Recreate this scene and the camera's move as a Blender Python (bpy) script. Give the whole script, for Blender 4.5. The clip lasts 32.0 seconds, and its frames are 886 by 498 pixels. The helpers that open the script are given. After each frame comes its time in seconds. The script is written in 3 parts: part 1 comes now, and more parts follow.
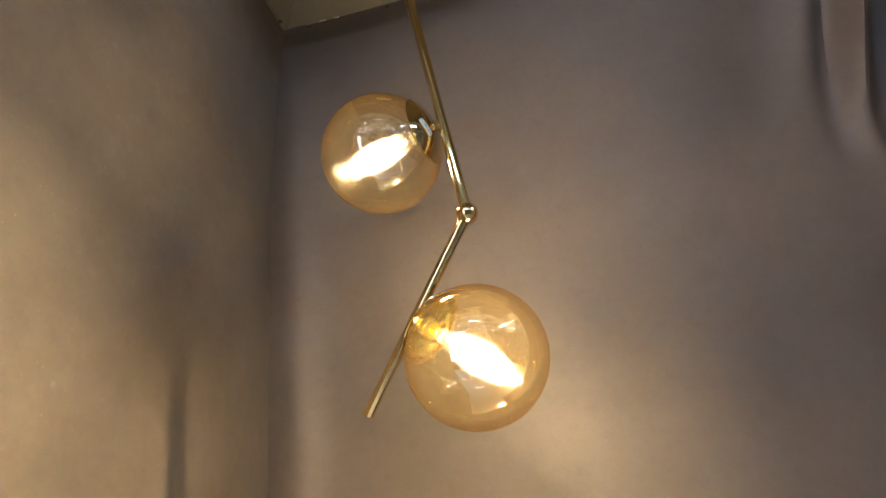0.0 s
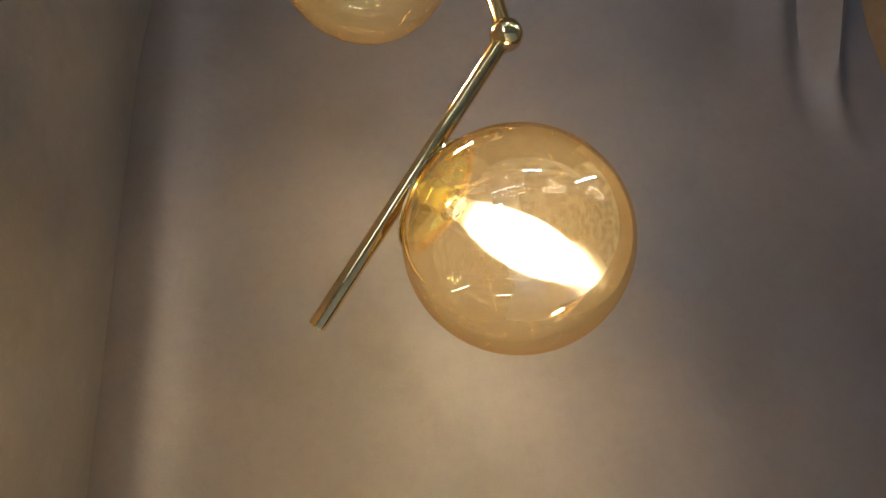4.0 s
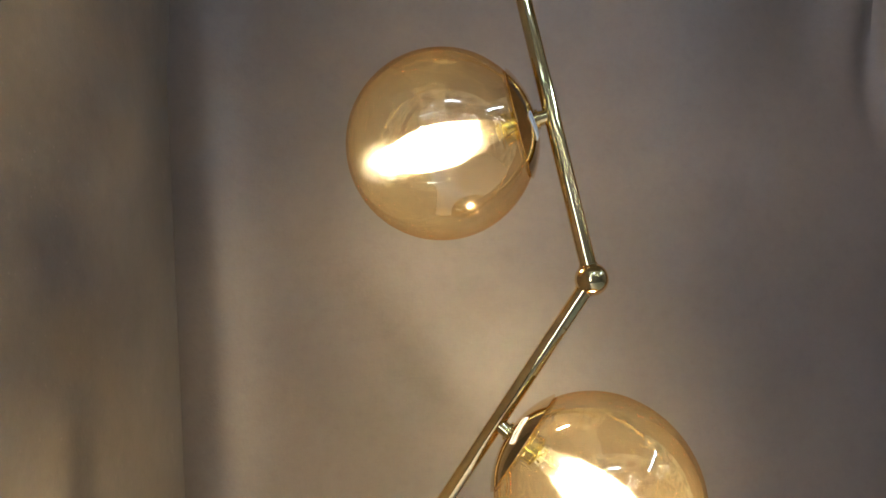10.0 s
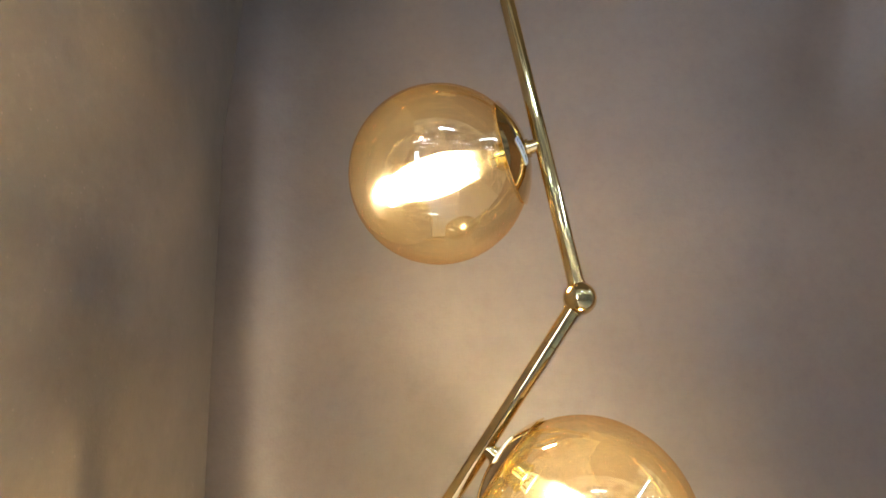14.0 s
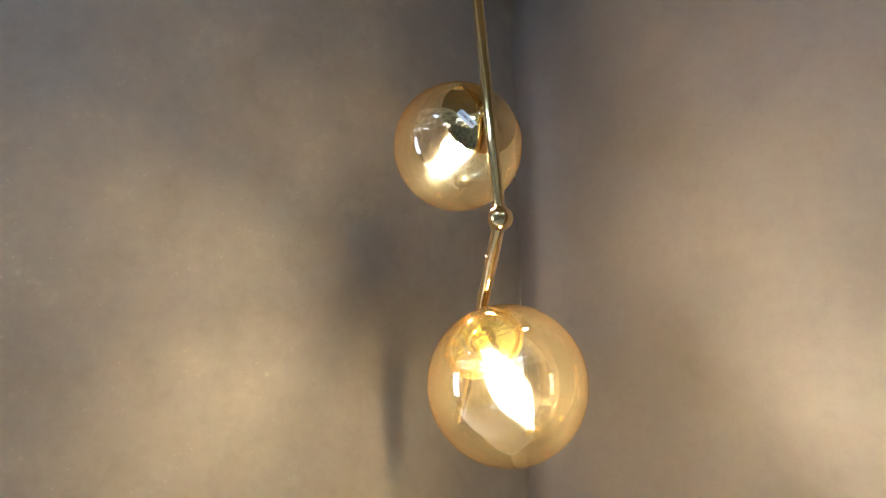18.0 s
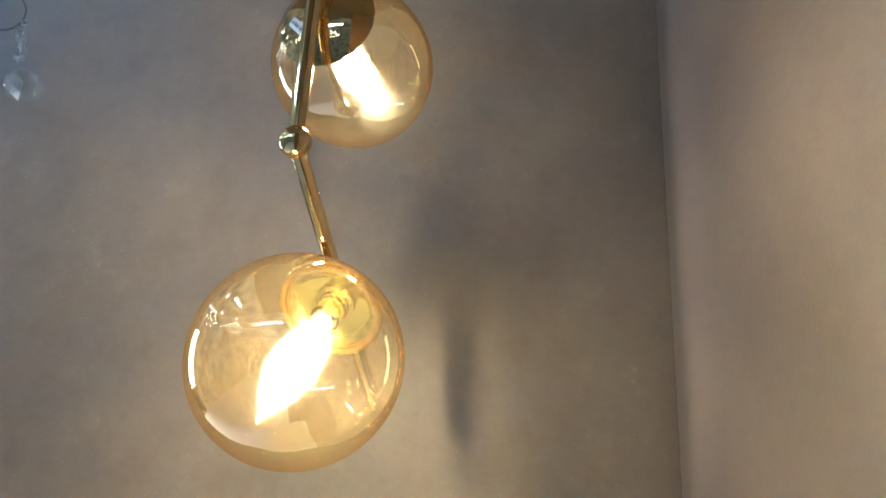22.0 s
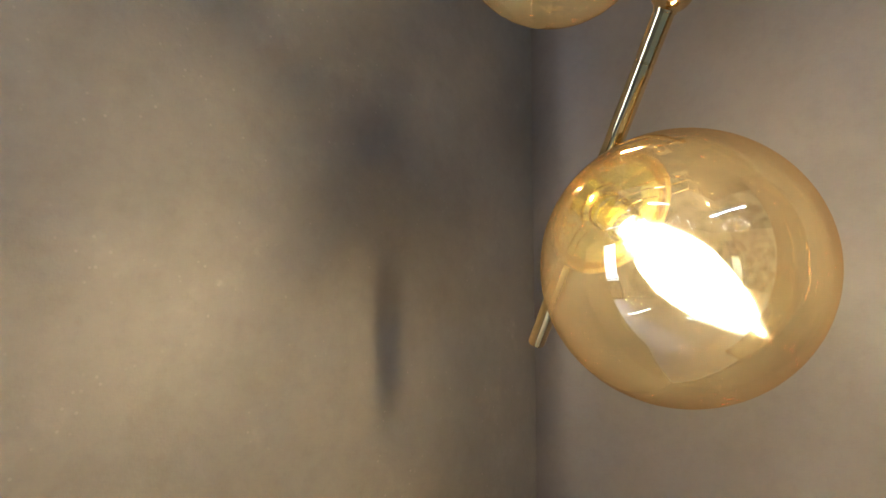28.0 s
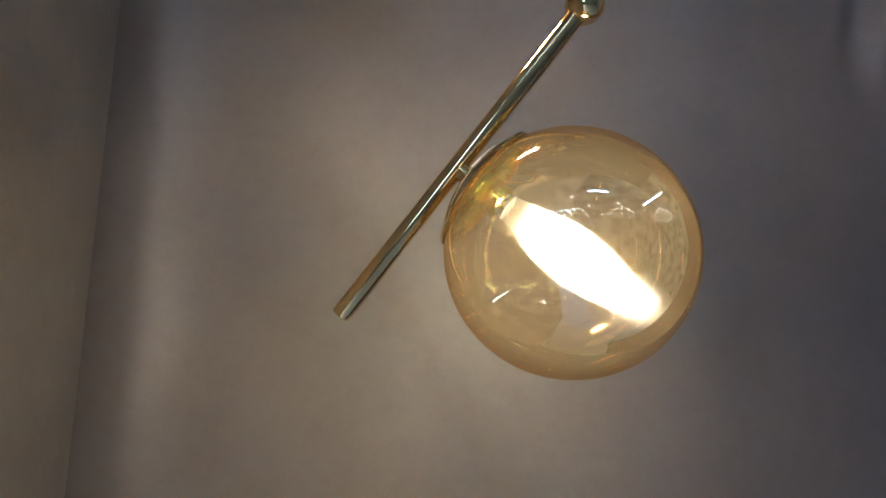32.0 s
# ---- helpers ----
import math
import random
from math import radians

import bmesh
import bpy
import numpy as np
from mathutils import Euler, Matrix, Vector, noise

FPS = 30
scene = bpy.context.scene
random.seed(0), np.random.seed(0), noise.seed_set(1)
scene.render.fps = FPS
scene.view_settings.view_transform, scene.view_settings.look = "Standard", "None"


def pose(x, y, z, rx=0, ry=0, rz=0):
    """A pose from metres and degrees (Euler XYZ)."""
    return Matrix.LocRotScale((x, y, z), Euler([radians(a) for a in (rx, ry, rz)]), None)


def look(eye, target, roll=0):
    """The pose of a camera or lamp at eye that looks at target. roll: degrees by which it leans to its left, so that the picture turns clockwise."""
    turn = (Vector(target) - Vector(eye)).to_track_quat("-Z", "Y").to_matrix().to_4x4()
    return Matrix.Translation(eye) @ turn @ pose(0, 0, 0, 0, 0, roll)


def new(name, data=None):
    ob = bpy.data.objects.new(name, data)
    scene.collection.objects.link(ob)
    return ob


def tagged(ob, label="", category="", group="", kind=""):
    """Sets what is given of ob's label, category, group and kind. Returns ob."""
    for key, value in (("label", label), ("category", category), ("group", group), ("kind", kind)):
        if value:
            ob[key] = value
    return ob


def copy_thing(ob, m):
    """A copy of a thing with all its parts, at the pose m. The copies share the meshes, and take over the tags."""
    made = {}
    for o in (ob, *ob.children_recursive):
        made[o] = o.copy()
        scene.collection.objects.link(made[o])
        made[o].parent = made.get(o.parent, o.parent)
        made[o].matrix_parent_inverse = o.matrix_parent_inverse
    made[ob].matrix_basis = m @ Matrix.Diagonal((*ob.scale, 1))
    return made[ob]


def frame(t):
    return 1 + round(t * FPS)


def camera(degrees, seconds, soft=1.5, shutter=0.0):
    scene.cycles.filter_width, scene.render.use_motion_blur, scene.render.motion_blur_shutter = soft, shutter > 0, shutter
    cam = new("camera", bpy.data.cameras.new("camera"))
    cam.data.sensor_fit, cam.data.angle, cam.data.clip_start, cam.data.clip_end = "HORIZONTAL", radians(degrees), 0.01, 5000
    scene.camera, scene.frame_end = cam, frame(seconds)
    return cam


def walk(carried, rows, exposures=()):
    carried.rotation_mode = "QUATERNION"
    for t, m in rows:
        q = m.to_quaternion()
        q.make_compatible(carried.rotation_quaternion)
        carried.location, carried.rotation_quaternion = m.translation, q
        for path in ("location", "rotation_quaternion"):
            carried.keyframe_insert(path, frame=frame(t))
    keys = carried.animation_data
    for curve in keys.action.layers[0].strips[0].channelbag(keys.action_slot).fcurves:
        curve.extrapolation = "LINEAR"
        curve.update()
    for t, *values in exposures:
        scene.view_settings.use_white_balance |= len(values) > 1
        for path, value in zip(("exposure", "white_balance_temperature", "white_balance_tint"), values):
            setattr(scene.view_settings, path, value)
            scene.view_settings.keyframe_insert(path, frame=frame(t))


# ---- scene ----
cam = camera(72.19, 32.0)
PATH = [
    (0.0, pose(0.5412, -1.0875, 1.6999, 113.42, 6.07, 13.62)),
    (0.5, pose(0.5364, -1.0717, 1.6887, 113.29, 5.39, 14.91)),
    (1.0, pose(0.4664, -1.0493, 1.6836, 113.45, 4.99, 10.88)),
    (1.5, pose(0.4769, -0.9920, 1.6603, 114.51, 4.42, 10.06)),
    (2.0, pose(0.4413, -0.9881, 1.6658, 112.91, 5.30, 6.31)),
    (2.5, pose(0.4484, -0.9737, 1.6519, 114.23, 4.60, 8.63)),
    (3.0, pose(0.3836, -0.9427, 1.6502, 114.46, 4.78, 7.61)),
    (3.5, pose(0.4098, -0.8877, 1.6627, 114.24, 4.14, 2.27)),
    (4.0, pose(0.3686, -0.8369, 1.6930, 112.05, 5.24, -2.07)),
    (4.5, pose(0.3434, -0.7887, 1.7133, 112.67, 5.19, -2.93)),
    (6.5, pose(0.3516, -0.8088, 1.7675, 101.70, 5.89, -1.15)),
    (7.0, pose(0.3411, -0.8309, 1.7971, 98.52, 5.64, -4.94)),
    (7.5, pose(0.3625, -0.8644, 1.7979, 98.88, 4.90, -4.31)),
    (8.0, pose(0.3376, -0.8802, 1.7999, 98.96, 5.25, -4.88)),
    (8.5, pose(0.3437, -0.8870, 1.7986, 101.06, 5.11, -2.87)),
    (9.0, pose(0.3525, -0.9066, 1.8467, 100.02, 4.71, -2.56)),
    (9.5, pose(0.3268, -0.9370, 1.9406, 95.83, 5.40, -2.35)),
    (10.0, pose(0.3339, -0.9316, 1.9818, 96.48, 5.34, -1.31)),
    (10.5, pose(0.3262, -0.9339, 1.9979, 97.59, 6.35, -2.25)),
    (11.0, pose(0.3638, -0.9353, 2.0010, 103.57, 4.98, 0.42)),
    (11.5, pose(0.3690, -0.9456, 1.9917, 114.32, 4.71, -1.12)),
    (12.0, pose(0.3658, -0.9457, 1.9877, 123.52, 4.92, -0.26)),
    (12.5, pose(0.3639, -0.9098, 1.9505, 127.63, 4.00, 0.25)),
    (13.0, pose(0.3692, -0.9005, 1.9447, 119.83, 3.79, 0.05)),
    (13.5, pose(0.3734, -0.9251, 1.9183, 112.61, 2.56, -0.31)),
    (14.0, pose(0.3844, -0.9326, 1.9147, 106.32, 3.14, 4.39)),
    (14.5, pose(0.4601, -0.9477, 1.9084, 104.30, 3.07, 8.32)),
    (16.5, pose(0.7279, -1.0321, 1.8378, 103.82, 1.81, 34.81)),
    (17.0, pose(0.7794, -1.0137, 1.8067, 105.11, 1.14, 38.93)),
    (17.5, pose(0.8479, -0.9154, 1.7725, 108.56, 1.00, 48.61)),
    (18.0, pose(0.8888, -0.8573, 1.8283, 104.02, 0.48, 55.13)),
    (18.5, pose(0.9388, -0.8040, 1.8342, 104.11, 0.17, 61.14)),
    (19.0, pose(0.9986, -0.7367, 1.8251, 104.70, -0.19, 66.18)),
    (19.5, pose(1.0383, -0.6855, 1.8270, 103.81, 0.20, 68.02)),
    (20.0, pose(1.0381, -0.6207, 1.8232, 103.64, -0.71, 75.67)),
    (20.5, pose(1.0038, -0.5156, 1.8282, 103.19, -0.14, 80.33)),
    (21.0, pose(0.9693, -0.4403, 1.8288, 103.26, -1.21, 84.18)),
    (21.5, pose(0.9206, -0.4006, 1.8301, 101.97, -1.09, 86.80)),
    (22.0, pose(0.8803, -0.3820, 1.8288, 102.49, -1.56, 88.65)),
    (22.5, pose(0.8792, -0.4036, 1.8598, 102.85, -0.93, 81.37)),
    (23.0, pose(0.8769, -0.4219, 1.8768, 102.84, -1.11, 79.72)),
    (23.5, pose(0.8899, -0.4741, 1.8724, 102.40, -0.99, 74.75)),
    (24.0, pose(0.8895, -0.5267, 1.8608, 102.80, -0.69, 72.23)),
    (24.5, pose(0.8762, -0.5750, 1.8472, 102.17, -0.71, 67.80)),
    (25.0, pose(0.8644, -0.6394, 1.8151, 101.98, -0.64, 67.33)),
    (25.5, pose(0.8423, -0.6865, 1.7902, 103.01, -1.17, 64.97)),
    (26.0, pose(0.7594, -0.7027, 1.7792, 102.12, -0.45, 62.57)),
    (26.5, pose(0.6963, -0.7046, 1.7839, 101.59, -1.88, 60.25)),
    (28.5, pose(0.5662, -0.8021, 1.7873, 101.25, -0.39, 46.38)),
    (29.0, pose(0.5269, -0.7938, 1.7911, 100.80, -0.90, 49.29)),
    (29.5, pose(0.5152, -0.7910, 1.7875, 100.64, 0.28, 43.82)),
    (30.0, pose(0.4857, -0.7684, 1.7895, 101.15, -1.05, 34.85)),
    (30.5, pose(0.4455, -0.7772, 1.7740, 101.98, -2.51, 24.96)),
    (31.0, pose(0.3919, -0.7969, 1.7750, 102.25, -1.05, 15.11)),
    (31.5, pose(0.3598, -0.8203, 1.7745, 101.22, -0.88, 5.48)),
    (32.0, pose(0.3334, -0.8240, 1.7781, 100.53, -0.33, -5.76)),
]
# (seconds, stops, kelvin, tint)
EXPOSURES = [
    (0.0, -0.20, 6320, 20), (1.0, -0.20, 6170, 17), (2.0, -0.30, 5520, 17), (3.0, -0.42, 5550, 17), (4.0, -0.35, 6020, 17), (4.5, -0.65, 6200, 17), (7.0, -0.93, 5830, 15), (8.0, -0.78, 6190, 17), (9.0, -0.70, 6320, 16),
    (10.0, -0.27, 5770, 15), (11.0, -0.42, 5400, 12), (12.0, 0.13, 5350, 12), (12.3, 0.61, 5050, 12), (12.7, 1.00, 5000, 12), (13.0, 0.67, 5400, 12), (14.0, 0.20, 6080, 18),
    (17.0, 0.13, 5670, 17), (18.0, 0.13, 5620, 15), (20.0, 0.13, 5220, 14), (22.0, 0.13, 5320, 14), (23.0, 0.05, 4550, 14), (24.0, 0.34, 5070, 14),
    (25.0, 0.24, 5120, 14), (26.0, -0.20, 5460, 12), (28.5, -0.30, 5380, 14), (30.0, -0.05, 4580, 14), (31.0, -0.72, 5130, 14), (32.0, -0.68, 5020, 16)]
walk(cam, PATH, EXPOSURES)

# ---- world and light ----
world = bpy.data.worlds.new("world")
world.use_nodes = True
sky = world.node_tree.nodes.new("ShaderNodeTexSky")
sky.sky_type, sky.sun_disc = "NISHITA", False
SUN_WAY = Vector((1.65, 2.6, -2.4)).normalized()     # in through the entrance, on to the floor before the booth
sky.sun_elevation = math.asin(-SUN_WAY.z)
sky.sun_rotation = math.atan2(-SUN_WAY.x, -SUN_WAY.y)
world.node_tree.links.new(sky.outputs["Color"], world.node_tree.nodes["Background"].inputs[0])
world.node_tree.nodes["Background"].inputs[1].default_value = 0.1
scene.world = world
sun = new("sun", bpy.data.lights.new("sun", "SUN"))
sun.data.energy, sun.data.angle, sun.data.color = 5.0, radians(0.5), (1.0, 0.96, 0.9)
sun.matrix_basis = look(Vector((-1.6, -3.8, 2.0)) - SUN_WAY * 4, (-1.6, -3.8, 2.0))

FILAMENT_POWER = 5600.0     # emission of the bulbs' filaments
WINDOW_POWER = 10.0         # daylight behind the shop window
TUBE_POWER = 15.0          # fluorescent tubes added in the unseen shop, for cool light


# ---- materials ----
def mat(name):
    m = bpy.data.materials.new(name)
    m.use_nodes = True
    m.node_tree.nodes.clear()
    return m, m.node_tree.nodes, m.node_tree.links


def node(nodes, kind, **values):
    n = nodes.new(kind)
    for key, value in values.items():
        if key == "operation":
            n.operation = value
        elif key == "blend":
            n.blend_type = value
        elif key == "data":
            n.data_type = value
        else:
            n.inputs[key.replace("_", " ")].default_value = value
    return n


def ramp(nodes, stops):
    n = nodes.new("ShaderNodeValToRGB")
    while len(n.color_ramp.elements) < len(stops):
        n.color_ramp.elements.new(0.5)
    for e, (p, c) in zip(n.color_ramp.elements, stops):
        e.position, e.color = p, (*c, 1)
    return n


def surface(name, stops, scale=3.0, rough=0.6, metal=0.0, fine=120.0, bump=0.05, spread=0.1, spec=0.5, distortion=0.0):
    """A base colour that varies by noise at two scales, with fine relief."""
    m, n, l = mat(name)
    out, bsdf = n.new("ShaderNodeOutputMaterial"), n.new("ShaderNodeBsdfPrincipled")
    co = n.new("ShaderNodeTexCoord")
    big = node(n, "ShaderNodeTexNoise", Scale=scale, Detail=6.0, Roughness=0.6, Distortion=distortion)
    small = node(n, "ShaderNodeTexNoise", Scale=fine, Detail=4.0)
    cr = ramp(n, stops)
    l.new(co.outputs["Object"], big.inputs["Vector"])
    l.new(co.outputs["Object"], small.inputs["Vector"])
    l.new(big.outputs["Fac"], cr.inputs["Fac"])
    l.new(cr.outputs["Color"], bsdf.inputs["Base Color"])
    mr = node(n, "ShaderNodeMapRange", From_Min=0.3, From_Max=0.7, To_Min=rough - spread, To_Max=rough + spread)
    l.new(small.outputs["Fac"], mr.inputs["Value"])
    l.new(mr.outputs["Result"], bsdf.inputs["Roughness"])
    b = node(n, "ShaderNodeBump", Strength=bump, Distance=0.002)
    l.new(small.outputs["Fac"], b.inputs["Height"])
    l.new(b.outputs["Normal"], bsdf.inputs["Normal"])
    bsdf.inputs["Metallic"].default_value = metal
    bsdf.inputs["Specular IOR Level"].default_value = spec
    l.new(bsdf.outputs["BSDF"], out.inputs["Surface"])
    return m


def thin_glass(name, tint, haze, haze_colour, gloss=(1, 1, 1), base=0.08, dusty=18.0, glare=0.0, rim=None, grow=2.3):
    """A thin pane: light goes straight through, tinted; mirror-like gloss that grows towards the rim; a little of it
    scatters in film and dust. The rough refraction, weighted by glare, stands in for lens bloom.
    """
    m, n, l = mat(name)
    out = n.new("ShaderNodeOutputMaterial")
    clear = node(n, "ShaderNodeBsdfTransparent", Color=(*tint, 1))
    film = node(n, "ShaderNodeBsdfTranslucent", Color=(*haze_colour, 1))
    bloom = node(n, "ShaderNodeBsdfRefraction", Color=(*tint, 1), Roughness=0.5, IOR=1.32)
    shine = node(n, "ShaderNodeBsdfGlossy", Color=(*gloss, 1), Roughness=0.012)
    edge = node(n, "ShaderNodeBsdfGlossy", Color=(*(rim or gloss), 1), Roughness=0.03)
    facing = node(n, "ShaderNodeLayerWeight", Blend=0.5)
    power = node(n, "ShaderNodeMath", operation="POWER")
    power.inputs[1].default_value = grow
    l.new(facing.outputs["Facing"], power.inputs[0])
    co = n.new("ShaderNodeTexCoord")
    dust = node(n, "ShaderNodeTexNoise", Scale=dusty, Detail=8.0, Roughness=0.7)
    specks = node(n, "ShaderNodeTexVoronoi", Scale=300.0)
    near = node(n, "ShaderNodeMapRange", From_Min=0.13, From_Max=0.05, To_Min=0.0, To_Max=0.9)
    mr = node(n, "ShaderNodeMapRange", From_Min=0.35, From_Max=0.75, To_Min=haze * 0.3, To_Max=haze * 1.9)
    rare = node(n, "ShaderNodeMapRange", From_Min=0.55, From_Max=0.62, To_Min=0.0, To_Max=1.0)
    both = node(n, "ShaderNodeMath", operation="MULTIPLY_ADD")
    l.new(co.outputs["Object"], dust.inputs["Vector"])
    l.new(co.outputs["Object"], specks.inputs["Vector"])
    l.new(specks.outputs["Distance"], near.inputs["Value"])
    l.new(dust.outputs["Fac"], mr.inputs["Value"])
    l.new(dust.outputs["Fac"], rare.inputs["Value"])
    l.new(near.outputs["Result"], both.inputs[0])
    l.new(rare.outputs["Result"], both.inputs[1])
    l.new(mr.outputs["Result"], both.inputs[2])
    a, b, c, d = (n.new("ShaderNodeMixShader") for _ in range(4))
    d.inputs[0].default_value = glare
    l.new(clear.outputs[0], d.inputs[1])
    l.new(bloom.outputs[0], d.inputs[2])
    l.new(both.outputs[0], a.inputs[0])
    l.new(d.outputs[0], a.inputs[1])
    l.new(film.outputs[0], a.inputs[2])
    b.inputs[0].default_value = base
    l.new(a.outputs[0], b.inputs[1])
    l.new(shine.outputs[0], b.inputs[2])
    l.new(power.outputs[0], c.inputs[0])
    l.new(b.outputs[0], c.inputs[1])
    l.new(edge.outputs[0], c.inputs[2])
    l.new(c.outputs[0], out.inputs["Surface"])
    return m


def stained(name, stops, sheen, specks=0.0):
    """The wall sheet: broad tone, cloudy stains, fine weave and, where asked, dark mouldy specks and smears."""
    m, n, l = mat(name)
    out, bsdf = n.new("ShaderNodeOutputMaterial"), n.new("ShaderNodeBsdfPrincipled")
    co = n.new("ShaderNodeTexCoord")
    big = node(n, "ShaderNodeTexNoise", Scale=2.4, Detail=5.0, Roughness=0.55)
    mid = node(n, "ShaderNodeTexNoise", Scale=11.0, Detail=8.0, Roughness=0.65)
    small = node(n, "ShaderNodeTexNoise", Scale=260.0, Detail=3.0)
    dots = node(n, "ShaderNodeTexVoronoi", Scale=34.0)
    for t in (big, mid, small, dots):
        l.new(co.outputs["Object"], t.inputs["Vector"])
    cr = ramp(n, stops)
    l.new(big.outputs["Fac"], cr.inputs["Fac"])
    cloud = ramp(n, [(0.30, (0.80, 0.80, 0.77)), (0.50, (1, 1, 1)), (0.72, (1.08, 1.07, 1.06))] if specks else [(0.30, (0.88, 0.875, 0.87)), (0.52, (1, 1, 1)), (0.75, (1.06, 1.05, 1.045))])
    l.new(mid.outputs["Fac"], cloud.inputs["Fac"])
    mul = node(n, "ShaderNodeMix", data="RGBA", blend="MULTIPLY")
    mul.inputs[0].default_value = 0.8
    l.new(cr.outputs["Color"], mul.inputs[6])
    l.new(cloud.outputs["Color"], mul.inputs[7])
    grit = node(n, "ShaderNodeTexNoise", Scale=62.0, Detail=7.0, Roughness=0.7)
    l.new(co.outputs["Object"], grit.inputs["Vector"])
    grain = ramp(n, [(0.28, (0.80, 0.79, 0.77)), (0.50, (1, 1, 1)), (0.74, (1.13, 1.12, 1.10))])
    l.new(grit.outputs["Fac"], grain.inputs["Fac"])
    rub = node(n, "ShaderNodeMix", data="RGBA", blend="MULTIPLY")
    rub.inputs[0].default_value = 0.38
    l.new(mul.outputs[2], rub.inputs[6])
    l.new(grain.outputs["Color"], rub.inputs[7])
    colour = rub.outputs[2]
    if specks:
        dot = node(n, "ShaderNodeMapRange", From_Min=0.16, From_Max=0.05, To_Min=0.0, To_Max=1.0)
        where = node(n, "ShaderNodeMapRange", From_Min=0.55, From_Max=0.66, To_Min=0.0, To_Max=1.0)
        smear = node(n, "ShaderNodeMapRange", From_Min=0.57, From_Max=0.72, To_Min=0.0, To_Max=0.6)
        fac = node(n, "ShaderNodeMath", operation="MULTIPLY_ADD")
        l.new(dots.outputs["Distance"], dot.inputs["Value"])
        l.new(mid.outputs["Fac"], where.inputs["Value"])
        l.new(mid.outputs["Fac"], smear.inputs["Value"])
        l.new(dot.outputs["Result"], fac.inputs[0])
        l.new(where.outputs["Result"], fac.inputs[1])
        l.new(smear.outputs["Result"], fac.inputs[2])
        tiny = node(n, "ShaderNodeTexVoronoi", Scale=75.0)
        l.new(co.outputs["Object"], tiny.inputs["Vector"])
        tdot = node(n, "ShaderNodeMapRange", From_Min=0.15, From_Max=0.07, To_Min=0.0, To_Max=0.9)
        twhere = node(n, "ShaderNodeMapRange", From_Min=0.46, From_Max=0.55, To_Min=0.0, To_Max=1.0)
        tsum = node(n, "ShaderNodeMath", operation="MULTIPLY_ADD")
        l.new(tiny.outputs["Distance"], tdot.inputs["Value"])
        l.new(mid.outputs["Fac"], twhere.inputs["Value"])
        l.new(tdot.outputs["Result"], tsum.inputs[0])
        l.new(twhere.outputs["Result"], tsum.inputs[1])
        l.new(fac.outputs[0], tsum.inputs[2])
        fac = tsum
        amount = node(n, "ShaderNodeMath", operation="MULTIPLY")
        amount.inputs[1].default_value = specks
        l.new(fac.outputs[0], amount.inputs[0])
        dark = node(n, "ShaderNodeMix", data="RGBA")
        dark.inputs[7].default_value = (0.16, 0.14, 0.12, 1)
        l.new(amount.outputs[0], dark.inputs[0])
        l.new(colour, dark.inputs[6])
        colour = dark.outputs[2]
    l.new(colour, bsdf.inputs["Base Color"])
    bsdf.inputs["Roughness"].default_value = 0.56
    bsdf.inputs["Specular IOR Level"].default_value = sheen
    b = node(n, "ShaderNodeBump", Strength=0.10, Distance=0.002)
    l.new(small.outputs["Fac"], b.inputs["Height"])
    b2 = node(n, "ShaderNodeBump", Strength=0.18, Distance=0.006)
    l.new(mid.outputs["Fac"], b2.inputs["Height"])
    l.new(b.outputs["Normal"], b2.inputs["Normal"])
    l.new(b2.outputs["Normal"], bsdf.inputs["Normal"])
    l.new(bsdf.outputs["BSDF"], out.inputs["Surface"])
    return m


def glow(name, colour, strength):
    m, n, l = mat(name)
    out, e = n.new("ShaderNodeOutputMaterial"), node(n, "ShaderNodeEmission", Color=(*colour, 1), Strength=strength)
    l.new(e.outputs[0], out.inputs["Surface"])
    return m


BRASS = surface("polished_brass", [(0.3, (0.87, 0.62, 0.27)), (0.7, (0.91, 0.69, 0.34))], 30, 0.05, 1.0, 400, 0.01, 0.025)
BRASS_SATIN = surface("lacquered_brass", [(0.3, (0.91, 0.78, 0.18)), (0.7, (0.94, 0.83, 0.25))], 40, 0.14, 1.0, 300, 0.008, 0.03)
BRASS_DISC = surface("brass_plate", [(0.3, (0.78, 0.60, 0.33)), (0.7, (0.82, 0.66, 0.40))], 30, 0.11, 1.0, 400, 0.01, 0.03)
STEEL = surface("zinc_steel", [(0.3, (0.60, 0.61, 0.63)), (0.7, (0.74, 0.75, 0.76))], 60, 0.3, 1.0, 300, 0.05)
DARK_STEEL = surface("dark_steel", [(0.3, (0.05, 0.05, 0.05)), (0.7, (0.1, 0.095, 0.09))], 60, 0.45, 0.8, 300, 0.05)
AMBER = thin_glass("amber_glass", (0.978, 0.880, 0.67), 0.0045, (1.0, 0.74, 0.32), (1.0, 0.97, 0.95), 0.15, 9.0, 0.014, (1.0, 0.65, 0.25))
NECK = thin_glass("amber_glass_lip", (0.96, 0.84, 0.52), 0.006, (1.0, 0.80, 0.35), (1.0, 0.92, 0.75), 0.2)
# haze in the clear bulb glass stands in for its overexposed glow
BULB_GLASS = thin_glass("bulb_glass", (0.99, 0.98, 0.95), 0.040, (1.0, 0.97, 0.9), (1, 1, 1), 0.05, 60.0, grow=6.0)
BULB_NECK = thin_glass("bulb_glass_neck", (0.98, 0.95, 0.86), 0.026, (1.0, 0.95, 0.8), (1, 1, 1), 0.08, 60.0)
# stronger added glow, so the dimmer upper bulb still looks white
BULB_GLASS_BLOOM = thin_glass("bulb_glass_bloom", (0.99, 0.98, 0.95), 0.12, (1.0, 0.97, 0.9), (1, 1, 1), 0.05, 60.0, grow=6.0)
